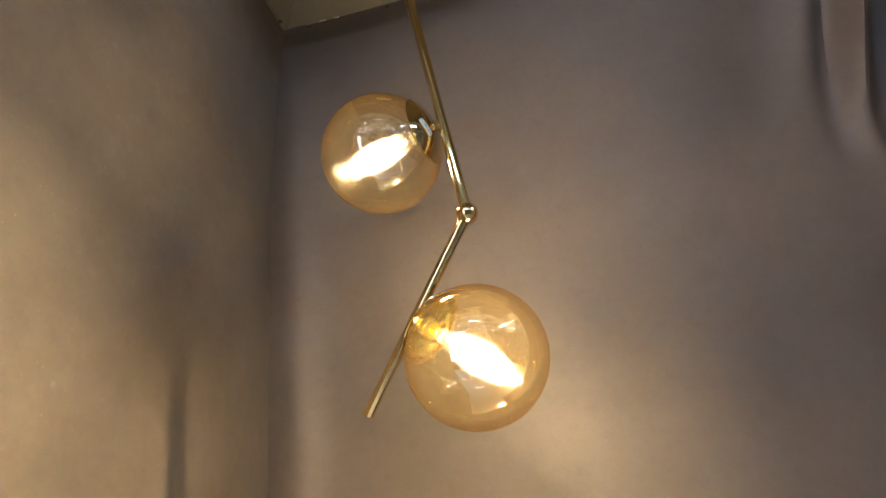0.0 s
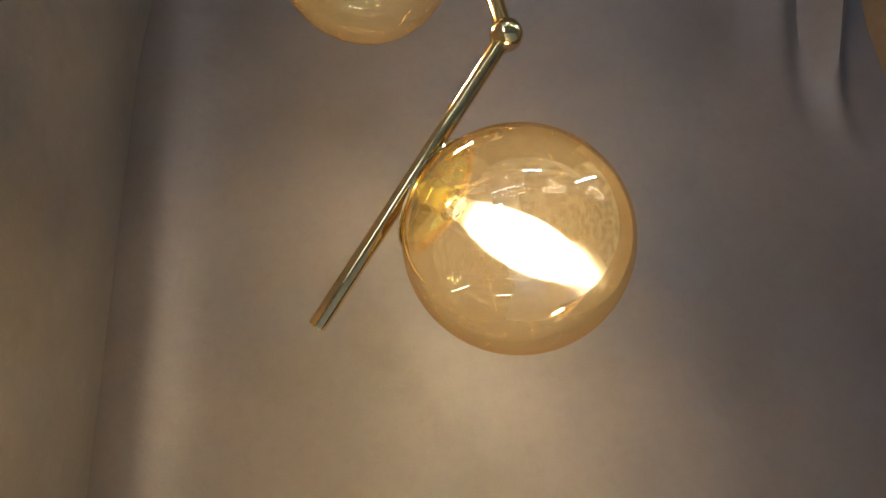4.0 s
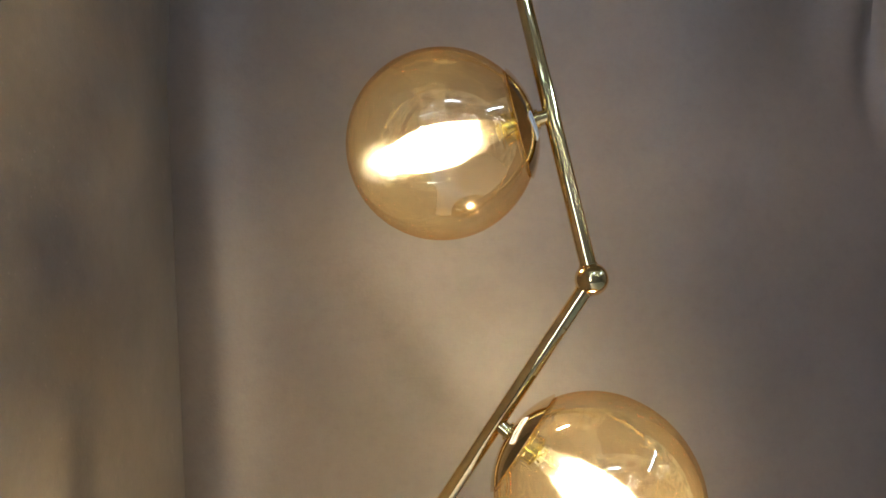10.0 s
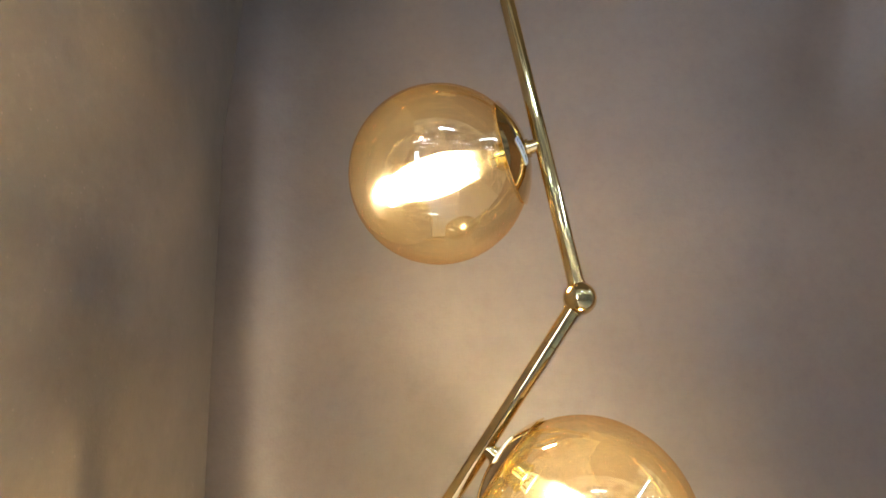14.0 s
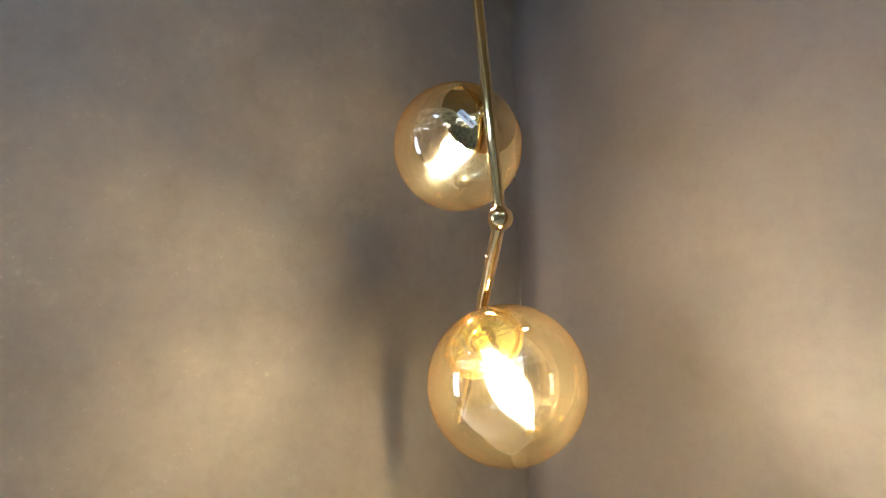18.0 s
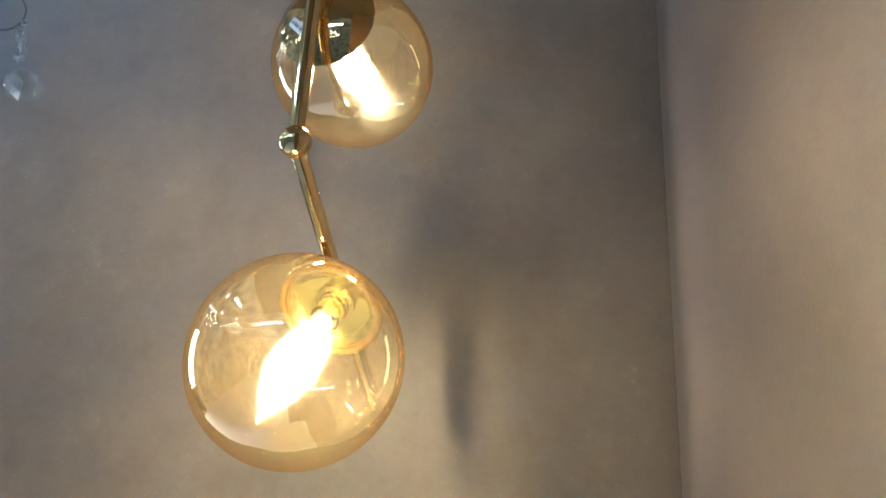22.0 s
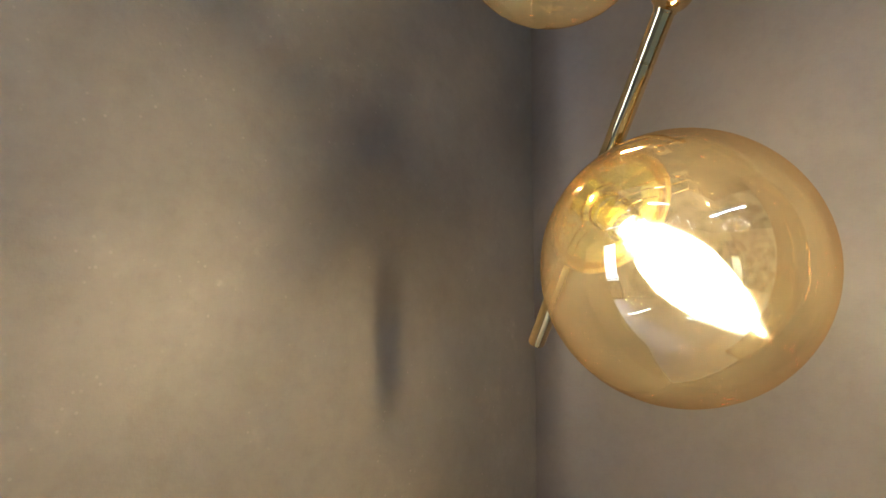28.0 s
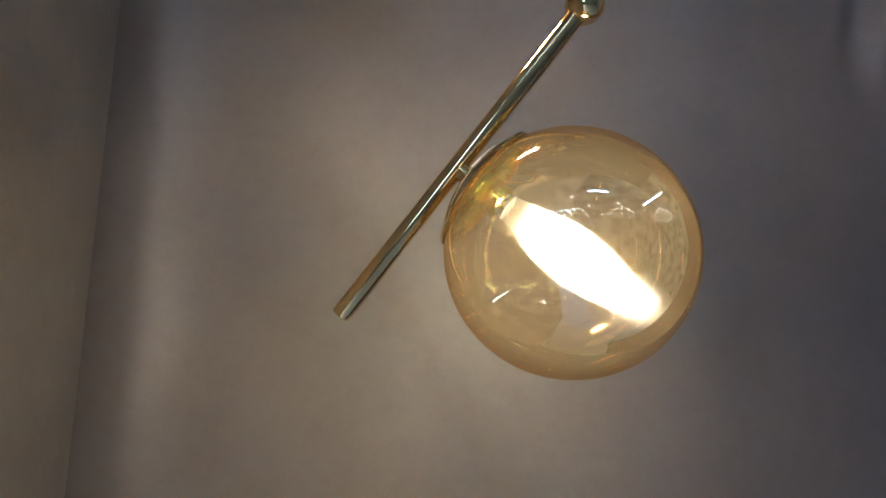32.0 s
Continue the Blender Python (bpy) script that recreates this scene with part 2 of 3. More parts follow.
FILAMENT = glow("led_filament", (1.0, 0.81, 0.48), FILAMENT_POWER)
FILAMENT_DIM = glow("led_filament_dimmer", (1.0, 0.81, 0.48), FILAMENT_POWER * 0.6)
# back sheet toned darker than the left one, to even out its light
TONES = [(0.28, (0.087, 0.077, 0.073)), (0.5, (0.107, 0.093, 0.089)), (0.72, (0.129, 0.111, 0.105))]
WALL = stained("grey_wall_sheet", TONES, 0.54)
TONES_LEFT = [(0.25, (0.097, 0.086, 0.073)), (0.5, (0.118, 0.103, 0.089)), (0.75, (0.140, 0.122, 0.104))]
WALL_SPECKLED = stained("grey_wall_sheet_stained", TONES_LEFT, 0.5, 0.95)
WOOD = surface("brown_partition", [(0.3, (0.13, 0.085, 0.05)), (0.7, (0.19, 0.13, 0.08))], 4, 0.6, 0, 80, 0.08)
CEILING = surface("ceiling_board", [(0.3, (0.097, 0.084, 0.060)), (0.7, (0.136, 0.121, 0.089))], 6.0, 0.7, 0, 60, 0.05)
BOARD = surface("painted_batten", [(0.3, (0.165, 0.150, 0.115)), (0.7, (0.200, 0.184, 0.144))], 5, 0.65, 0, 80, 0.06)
GAP = surface("dark_joint", [(0.3, (0.10, 0.06, 0.03)), (0.7, (0.18, 0.11, 0.06))], 20, 0.8, 0, 100, 0.05)
RUST = surface("rusty_filler", [(0.3, (0.20, 0.095, 0.04)), (0.7, (0.32, 0.17, 0.08))], 20, 0.8, 0, 100, 0.05)
CABLE = surface("brown_cable", [(0.3, (0.022, 0.013, 0.008)), (0.7, (0.04, 0.025, 0.015))], 60, 0.75, 0, 200, 0.03, spec=0.12)
PAPER = surface("white_label", [(0.3, (0.72, 0.73, 0.74)), (0.7, (0.80, 0.80, 0.80))], 60, 0.5, 0, 300, 0.02)
INK = surface("black_ink", [(0.3, (0.03, 0.03, 0.035)), (0.7, (0.05, 0.05, 0.055))], 60, 0.5, 0, 300, 0.0)
# dark and pale patches stand in for reflected shop clutter and cut the fill
PLASTER = surface("shop_plaster", [(0.35, (0.16, 0.175, 0.17)), (0.6, (0.48, 0.47, 0.45))], 2.2, 0.8, 0, 60, 0.05)
TILE = surface("shop_floor", [(0.3, (0.72, 0.72, 0.71)), (0.7, (0.79, 0.79, 0.78))], 1.2, 0.16, 0, 40, 0.02)
CERAMIC = surface("white_porcelain", [(0.3, (0.74, 0.72, 0.68)), (0.7, (0.8, 0.78, 0.75))], 20, 0.3, 0, 200, 0.01)
CRYSTAL = thin_glass("crystal", (0.86, 0.92, 0.97), 0.18, (0.9, 0.95, 1.0), (1, 1, 1), 0.40, 60.0)
DAY = glow("daylight", (0.60, 0.79, 1.0), WINDOW_POWER)
SPOT = glow("spot_lens", (0.78, 0.90, 1.0), 30.0)
CANDLE = glow("candle_bulb_light", (0.85, 0.93, 1.0), 24.0)
TUBE = glow("fluorescent_tube", (0.43, 0.73, 1.0), TUBE_POWER)
# much stronger tubes, added as bluish fill on the walls
TUBE_FILL = glow("fluorescent_tube_fill", (0.43, 0.73, 1.0), TUBE_POWER * 13)


# ---- mesh helpers ----
def finish(name, bm, material, parent=None, label="", smooth=True):
    bm.normal_update()
    me = bpy.data.meshes.new(name)
    bm.to_mesh(me)
    bm.free()
    if material:
        me.materials.append(material)
    if smooth:
        me.polygons.foreach_set("use_smooth", [True] * len(me.polygons))
        me.set_sharp_from_angle(angle=radians(38))
    ob = new(name, me)
    if parent:
        ob.parent = parent
    if label:
        ob["label"] = label
    return ob


def part(name, bm, material, parent, label="", smooth=True):
    return finish(name, bm, material, parent, label, smooth)


def thing(name, label, category, group="", kind=""):
    return tagged(new(name), label, category, group, kind)


def frame_of(axis, hint=(0, 0, 1)):
    """Two directions square to the axis."""
    a = Vector(axis).normalized()
    h = Vector(hint)
    if abs(a.dot(h)) > 0.98:
        h = Vector((1, 0, 0))
    u = a.cross(h).normalized()
    return u, a.cross(u).normalized(), a


def lathe(profile, origin, axis, segments=48, bm=None):
    """Turns (radius, height) pairs about the axis through origin. A radius of 0 closes the end."""
    bm = bm or bmesh.new()
    u, v, a = frame_of(axis)
    origin = Vector(origin)
    rings = []
    for r, h in profile:
        if r < 1e-6:
            rings.append([bm.verts.new(origin + a * h)])
        else:
            rings.append([bm.verts.new(origin + a * h + (u * math.cos(k * math.tau / segments) + v * math.sin(k * math.tau / segments)) * r) for k in range(segments)])
    for p, q in zip(rings, rings[1:]):
        for k in range(segments):
            j = (k + 1) % segments
            if len(p) == 1 and len(q) == 1:
                continue
            if len(p) == 1:
                bm.faces.new((p[0], q[j], q[k]))
            elif len(q) == 1:
                bm.faces.new((p[k], p[j], q[0]))
            else:
                bm.faces.new((p[k], p[j], q[j], q[k]))
    bmesh.ops.recalc_face_normals(bm, faces=bm.faces)
    return bm


def tube(points, radius, segments=12, closed=False, bm=None):
    """A round bar along a line of points."""
    bm = bm or bmesh.new()
    pts = [Vector(p) for p in points]
    n = len(pts)
    rings, side = [], None
    for i in range(n):
        if closed:
            d = pts[(i + 1) % n] - pts[i - 1]
        else:
            d = pts[min(i + 1, n - 1)] - pts[max(i - 1, 0)]
        d.normalize()
        if side is None:
            side = frame_of(d)[0]
        side = (side - d * side.dot(d)).normalized()
        up = d.cross(side)
        rings.append([bm.verts.new(pts[i] + (side * math.cos(k * math.tau / segments) + up * math.sin(k * math.tau / segments)) * radius) for k in range(segments)])
    pairs = list(zip(rings, rings[1:])) + ([(rings[-1], rings[0])] if closed else [])
    for p, q in pairs:
        for k in range(segments):
            j = (k + 1) % segments
            bm.faces.new((p[k], p[j], q[j], q[k]))
    if not closed:
        bm.faces.new(rings[0][::-1])
        bm.faces.new(rings[-1])
    bmesh.ops.recalc_face_normals(bm, faces=bm.faces)
    return bm


def box(x0, x1, y0, y1, z0, z1, bevel=0.0, bm=None):
    bm = bm or bmesh.new()
    r = bmesh.ops.create_cube(bm, size=1)
    for v in r["verts"]:
        v.co = ((x0 + x1) / 2 + v.co.x * (x1 - x0), (y0 + y1) / 2 + v.co.y * (y1 - y0), (z0 + z1) / 2 + v.co.z * (z1 - z0))
    if bevel:
        es = list({e for v in r["verts"] for e in v.link_edges})
        bmesh.ops.bevel(bm, geom=es, offset=bevel, segments=2, affect="EDGES", profile=0.5)
    return bm
# ---- the booth ----
TOP = 2.92          # underside of the ceiling boards
SHEET_TOP = 2.845   # upper edge of the wall sheets
DEPTH = 1.30        # how far the left wall comes forward
COVE = 0.028        # how far the sloping batten stands out at the ceiling


def sheet(us, vs, place, thick):
    """A wall sheet: place(u, v, d) gives the point of the face, d metres behind it."""
    bm = bmesh.new()
    front = [[bm.verts.new(place(u, v, 0.0)) for v in vs] for u in us]
    back = [[bm.verts.new(place(u, v, thick)) for v in (vs[0], vs[-1])] for u in (us[0], us[-1])]
    for i in range(len(us) - 1):
        for j in range(len(vs) - 1):
            bm.faces.new((front[i][j], front[i + 1][j], front[i + 1][j + 1], front[i][j + 1]))
    bm.faces.new((back[0][0], back[0][1], back[1][1], back[1][0]))
    bm.faces.new([r[0] for r in front] + [back[1][0], back[0][0]])
    bm.faces.new([r[-1] for r in front] + [back[1][1], back[0][1]])
    bm.faces.new(list(front[0]) + [back[0][1], back[0][0]])
    bm.faces.new(list(front[-1]) + [back[1][1], back[1][0]])
    bmesh.ops.recalc_face_normals(bm, faces=bm.faces)
    return bm


def steps(a, b, n):
    return [a + (b - a) * k / n for k in range(n + 1)]


def ease(v, a, b):
    """Rises softly from 0 at a to 1 at b."""
    t = min(1.0, max(0.0, (v - a) / (b - a)))
    return t * t * (3 - 2 * t)


def wave(u, v, amount):
    return amount * (noise.noise(Vector((u * 2.3, v * 1.7, 3.1))) + 0.5 * noise.noise(Vector((u * 6.0, v * 3.0, 8.2))))


def fillet(x):
    """A soft ridge of the back sheet beside the corner, with a slope behind it that runs back into the corner."""
    d = x - 0.016
    return 0.022 * math.exp(-(d / 0.048) ** 2) if d > 0 else 0.022 - 0.32 * d * d / (0.050 - d)


def slack(y):
    """The left sheet draws back towards the corner."""
    return 0.042 * max(0.0, 1 + y / 0.30) ** 1.65


def low(z):
    """The bend of the corner is tight at the top and slack further down."""
    return 0.25 + 0.75 * min(1.0, max(0.0, (2.75 - z) / 0.35))


def tuck(z, reach=0.024):
    """The sheets belly out a little below the batten and draw back to it."""
    return reach * (ease(z, 2.742, 2.842) - ease(z, 2.40, 2.73))


def valley(z):
    """Where the back sheet dips before it swings forward into the fold, further out towards the top."""
    return 1.11 - 0.30 * (2.8 - max(z, 2.28))


def roll_x(z):
    """The middle of the loose roll of sheet that hangs in the far corner."""
    return 1.235 - 0.20 * (2.72 - min(max(z, 2.3), 2.72)) + 0.05 * ease(2.3 - z, 0.0, 0.5)


def edge(x, z):
    """The sheet runs on round the roll at its far end, and flat behind it to the partition."""
    end = roll_x(z) + 0.034
    if x > 1.2:
        return end + (x - 1.2) / 0.07 * (1.2695 - end)
    return x if x < 0.8 else 0.8 + (x - 0.8) * (end - 0.8) / 0.4


def dip(x, z):
    """The dip, the swell and the loose roll at the far end of the sheet."""
    e = edge(x, z)
    s, r = e - valley(z), e - roll_x(z)
    flat = 1 - 0.85 * ease(z, 2.74, 2.84)
    loose = ease(z, 2.15, 2.55)
    dome = math.sqrt(max(0.0, 1 - max(0.0, (z - 2.80) / 0.046) ** 2))
    back = 0.030 * (1 - 0.4 * ease(z, 2.4, 2.65)) * ease(s, -0.22, 0.0) - 0.045 * ease(s, 0.0, 0.09) * ease(z, 2.25, 2.65) + 0.02 * ease(s, 0.0, 0.2) * (1 - ease(z, 2.1, 2.4))
    roll = 0.026 * math.exp(-((r + 0.050) / 0.022) ** 2) - 0.058 * dome * math.exp(-(r / 0.023) ** 2) + 0.03 * ease(r, 0.0, 0.034)
    return back * flat + roll * loose


def lift(x, z):
    """The roll reaches up to the ceiling beyond the end of the batten."""
    return 0.074 * ease(z, 2.68, SHEET_TOP) * ease(edge(x, z), 1.172, 1.20)


def crease(x, z):
    """A slack diagonal wrinkle that runs down from the corner: a short step forward, then a slow fall back."""
    s = (x - 0.20) * 0.83 + (z - 2.08) * 0.56
    along = ease(2.25 - z, 0.0, 0.25) * ease(z, 1.3, 1.6)
    return along * 0.008 * ease(s, -0.032, 0.032) * (1 - ease(s, 0.03, 0.40))


HEIGHTS = [0.0, 0.6, 1.0] + steps(1.2, 2.755, 42) + steps(2.765, SHEET_TOP, 10)
wall_left = finish("wall_left", sheet(steps(-DEPTH, -0.06, 56) + steps(-0.05, 0.05, 18), HEIGHTS, lambda y, z, d: (wave(y, z, 0.004) * ease(-y, 0.0, 0.2) - slack(y) * low(z) - tuck(z, 0.008) - d, y, z), 0.05), WALL_SPECKLED)
tagged(wall_left, "taupe grey sheet wall with faint stains and dark specks", "wall", kind="structure")
wall_back = finish("wall_back", sheet(steps(-0.075, 0.16, 52) + steps(0.175, 0.5, 22) + steps(0.53, 0.8, 9) + steps(0.81, 1.2, 44) + steps(1.21, 1.27, 6), HEIGHTS, lambda x, z, d: (edge(x, z), d + dip(x, z) - fillet(x) * low(z) + tuck(z) - crease(x, z) + wave(x + 5, z, 0.004) * ease(x, 0.0, 0.25), z + lift(x, z)), 0.05), WALL)
tagged(wall_back, "smooth taupe grey sheet wall with a loose rolled fold at its end", "wall", kind="structure")

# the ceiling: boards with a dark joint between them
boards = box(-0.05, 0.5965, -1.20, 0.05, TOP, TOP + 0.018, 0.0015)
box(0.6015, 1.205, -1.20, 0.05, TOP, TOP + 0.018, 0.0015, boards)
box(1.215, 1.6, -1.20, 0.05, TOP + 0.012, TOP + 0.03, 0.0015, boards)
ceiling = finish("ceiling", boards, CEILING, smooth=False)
tagged(ceiling, "cream painted board ceiling, slightly stained", "ceiling", kind="structure")
joint = finish("trim_joint", box(0.594, 0.604, -1.15, -0.02, TOP + 0.002, TOP + 0.012), RUST, smooth=False)
tagged(joint, "dark brown filler in the joint of the ceiling boards", "joint", kind="structure")


def cove_y(z):
    """How far the sloping face of the batten stands out at a height."""
    return COVE * (z - SHEET_TOP) / (TOP - SHEET_TOP)


def prism(points_a, points_b):
    bm = bmesh.new()
    a, b = [bm.verts.new(p) for p in points_a], [bm.verts.new(p) for p in points_b]
    n = len(a)
    bm.faces.new(a)
    bm.faces.new(b)
    for k in range(n):
        bm.faces.new((a[k], a[(k + 1) % n], b[(k + 1) % n], b[k]))
    bmesh.ops.recalc_face_normals(bm, faces=bm.faces)
    return bm


trim = thing("trim", "cream painted sloping batten round the top of the walls", "trim", kind="structure")
Z0, Z1 = SHEET_TOP + 0.002, TOP - 0.0015


def cove_back(x0, x1, mitre):
    m = COVE if mitre else 0.0
    return prism([(x0, 0.0, Z0), (x0 + m, -COVE, Z1), (x0, 0.03, Z1), (x0, 0.03, Z0)], [(x1, 0.0, Z0), (x1, -COVE, Z1), (x1, 0.03, Z1), (x1, 0.03, Z0)])


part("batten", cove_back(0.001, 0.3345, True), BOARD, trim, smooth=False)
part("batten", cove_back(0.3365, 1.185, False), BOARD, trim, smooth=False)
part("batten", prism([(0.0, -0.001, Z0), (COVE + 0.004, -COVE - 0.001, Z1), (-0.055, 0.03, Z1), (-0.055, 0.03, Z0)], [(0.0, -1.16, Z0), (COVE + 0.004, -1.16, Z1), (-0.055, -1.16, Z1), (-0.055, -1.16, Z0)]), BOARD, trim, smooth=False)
part("batten_joint", box(0.3345, 0.3365, -COVE + 0.004, -0.002, Z0 + 0.014, Z1), GAP, trim, "dark joint between two battens", smooth=False)
part("caulk_line", box(COVE, 1.185, -COVE - 0.0018, -COVE + 0.002, TOP - 0.0026, TOP - 0.0004), GAP, trim, "dark gap along the ceiling", smooth=False)
part("caulk_line", box(COVE + 0.002, COVE + 0.0062, -1.15, -COVE, TOP - 0.0032, TOP - 0.0004), GAP, trim, "dark gap along the ceiling", smooth=False)

# the sheet laps up over the batten towards the right
lap = []
for x in steps(0.36, 1.16, 30):
    zt = SHEET_TOP + 0.004 + 0.05 * min(1.0, max(0.0, (x - 0.36) / 0.62)) + 0.0010 * math.sin(x * 41)
    lap.append((x, -cove_y(zt) + 0.0004, zt))
part("sheet_lap", tube(lap, 0.0012, 8), GAP, trim, "edge of the sheet lapped over the batten")

# torn paint along the left end of the joint
rng = random.Random(4)
for x, w in ((0.03, 0.03), (0.085, 0.018), (0.125, 0.012), (0.31, 0.016)):
    part("torn_edge", tube([(x + w * k / 4, -0.0022, SHEET_TOP - 0.001 + 0.003 * rng.random()) for k in range(5)], 0.0009, 6), PAPER, trim, "torn white edge of paint")

screw = bmesh.new()
lathe([(0, 0.0045), (0.0026, 0.0042), (0.0043, 0.0026), (0.0046, 0.0), (0.0046, -0.002), (0, -0.002)], (0, 0, 0), (0, -1, 0), 14, screw)
box(-0.0006, 0.0006, -0.0052, -0.0040, -0.0028, 0.0028, 0, screw)
first = part("screw", screw, DARK_STEEL, trim, "dark round-headed screw")
first.matrix_basis = pose(0.059, -0.001, 2.836)
for x, z in ((0.261, 2.834), (0.468, 2.834), (0.679, 2.834), (0.901, 2.835), (1.121, 2.836)):
    s = copy_thing(first, pose(x, -0.002, z, 0, rng.uniform(0, 180), 0))
for y in (-0.047, -0.236, -0.44, -0.65, -0.86, -1.07):
    s = copy_thing(first, pose(0.002, y, 2.832, rng.uniform(0, 180), 0, 90))

# the brown partition beyond the roll of sheet
wall_right = finish("wall_right", box(1.27, 1.31, -0.42, 0.05, 0, TOP - 0.001, 0.003), WOOD, smooth=False)
tagged(wall_right, "dark brown wooden partition beside the booth", "wall", kind="structure")
# added board that keeps the lit shop from showing behind the sheet
back_end = finish("wall_back_end", box(1.00, 1.269, 0.16, 0.19, 0, TOP - 0.001), WOOD, smooth=False)
tagged(back_end, "dark brown board added behind the end of the sheet", "wall", kind="structure")

bracket = thing("ceiling_bracket", "small black metal bracket screwed to the ceiling boards", "bracket")
part("plate", box(1.112, 1.198, -0.277, -0.246, TOP - 0.005, TOP - 0.0005, 0.001), DARK_STEEL, bracket, smooth=False)
part("bracket_screw", lathe([(0, -0.003), (0.003, -0.0025), (0.0042, 0.0), (0, 0.001)], (1.128, -0.262, TOP - 0.0055), (0, 0, 1), 14), STEEL, bracket, "bright screw head")

# ---- the pendant lamp ----
BALL = Vector((0.456, -0.486, 2.0))
ROD_END = Vector((0.307, -0.430, 1.807))
ROD_TOP = Vector((0.4036, -0.480, 2.451))
CANOPY = Vector((0.4016, -0.479, 2.45))
GLOBE_UP = Vector((0.356, -0.462, 2.117))
GLOBE_LOW = Vector((0.444, -0.474, 1.843))
R_GLOBE, R_ROD, R_BALL, R_CUP, R_BOWL = 0.075, 0.0062, 0.0124, 0.0435, 0.0775

lamp = thing("pendant_lamp", "polished brass pendant lamp, two lit amber glass globes, on a chain", "lamp")
CAN_H = 0.026
up_dir = (ROD_TOP - BALL).normalized()
can = part("canopy", lathe([(0, CAN_H), (0.0475, CAN_H), (0.0505, CAN_H - 0.001), (0.0515, CAN_H - 0.0035), (0.0515, 0.0022), (0.0508, 0.0006), (0.0492, 0.0), (0, 0.0)], CANOPY, up_dir, 96), BRASS_DISC, lamp, "round polished brass ceiling cup")
for a, reach in ((172, 1.0), (-18, 0.45)):
    d = Vector((math.cos(radians(a)), math.sin(radians(a)), 0))
    part("side_screw", lathe([(r, h * reach) for r, h in ((0.0022, 0.0), (0.0022, 0.003), (0.0036, 0.003), (0.0038, 0.0062), (0.003, 0.0075), (0, 0.0078))], CANOPY + d * 0.051 + Vector((0, 0, 0.010)), d, 16), BRASS, can)
part("grommet", lathe([(0.0030, 0), (0.0042, 0), (0.0042, 0.003), (0.0030, 0.003)], CANOPY + Vector((-0.0425, -0.0275, 0.015)), (-0.84, -0.54, 0), 16), DARK_STEEL, can)
part("hook", tube([CANOPY + Vector((0.0045 * math.cos(a), 0.0, 0.0335 + 0.0085 * math.sin(a))) for a in [math.tau * k / 20 for k in range(20)]], 0.0014, 10, True), STEEL, lamp, "steel loop")
part("hook_base", lathe([(0.006, CAN_H), (0.006, CAN_H + 0.002), (0.004, CAN_H + 0.003), (0, CAN_H + 0.003)], CANOPY, up_dir, 20), STEEL, lamp)

part("upper_rod", tube([ROD_TOP, BALL + up_dir * 0.009], R_ROD, 40), BRASS, lamp)
low_dir = (ROD_END - BALL).normalized()
SEAM = 0.041
rod = part("lower_rod", lathe([(R_ROD, 0.009), (R_ROD, SEAM - 0.0006), (R_ROD - 0.0005, SEAM - 0.0003), (R_ROD - 0.0005, SEAM + 0.0003), (R_ROD, SEAM + 0.0006), (R_ROD, 0.2486), (R_ROD - 0.0003, 0.2500), (R_ROD - 0.0010, 0.2501), (R_ROD - 0.0012, 0.2485), (0, 0.2483)], BALL, low_dir, 40), BRASS, lamp)
plug = BALL + low_dir * 0.2484
part("end_plug", lathe([(0.0024, 0.0), (0.0024, 0.0013), (0.0018, 0.0016), (0, 0.0016)], plug, low_dir, 20), BRASS, rod)
ball = bmesh.new()
bmesh.ops.create_uvsphere(ball, u_segments=48, v_segments=28, radius=R_BALL, matrix=Matrix.Translation(BALL))
knob = part("joint_ball", ball, BRASS, lamp, "polished brass ball joint")
for d in (up_dir, low_dir):
    part("collar", lathe([(R_ROD, 0.0095), (R_ROD + 0.0007, 0.0098), (R_ROD + 0.0007, 0.0116), (R_ROD, 0.0119)], BALL, d, 32), BRASS, knob)


def on_bowl(centre, d, r, u=0.0, v=0.0, right=None, up=None):
    return centre + (Vector(d).normalized() * R_BOWL + right * u + up * v).normalized() * r


def rating_label(cup, centre, d, along):
    """A small white sticker with the lamp's rating, bent to the bowl."""
    d = Vector(d).normalized()
    right = (Vector(along) - d * Vector(along).dot(d)).normalized()
    up = d.cross(right)
    bm = bmesh.new()
    W, H, N, M = 0.0115, 0.0043, 12, 5
    grid = [[None] * (M + 1) for _ in range(N + 1)]
    for i in range(N + 1):
        for j in range(M + 1):
            u, v = -W + 2 * W * i / N, -H + 2 * H * j / M
            if i in (0, N) and j in (0, M):
                u, v = u * 0.94, v * 0.84
            grid[i][j] = bm.verts.new(on_bowl(centre, d, R_BOWL + 0.0005, u, v, right, up))
    for i in range(N):
        for j in range(M):
            bm.faces.new((grid[i][j], grid[i + 1][j], grid[i + 1][j + 1], grid[i][j + 1]))
    part("label", bm, PAPER, cup, "white sticker printed E14 MAX 40W")
    text = bpy.data.curves.new("print", "FONT")
    text.body, text.size, text.align_x, text.align_y = "E14 MAX 40W", 0.0038, "CENTER", "CENTER"
    text.offset = 0.00008
    tmp = bpy.data.objects.new("print", text)
    me = bpy.data.meshes.new_from_object(tmp)
    bpy.data.objects.remove(tmp)
    for vtx in me.vertices:
        vtx.co = on_bowl(centre, d, R_BOWL + 0.0008, vtx.co.x * 0.88, vtx.co.y * 1.25, right, up)
    me.materials.append(INK)
    ob = new("print", me)
    ob.parent = cup
    ob["label"] = "black printed letters E14 MAX 40W"


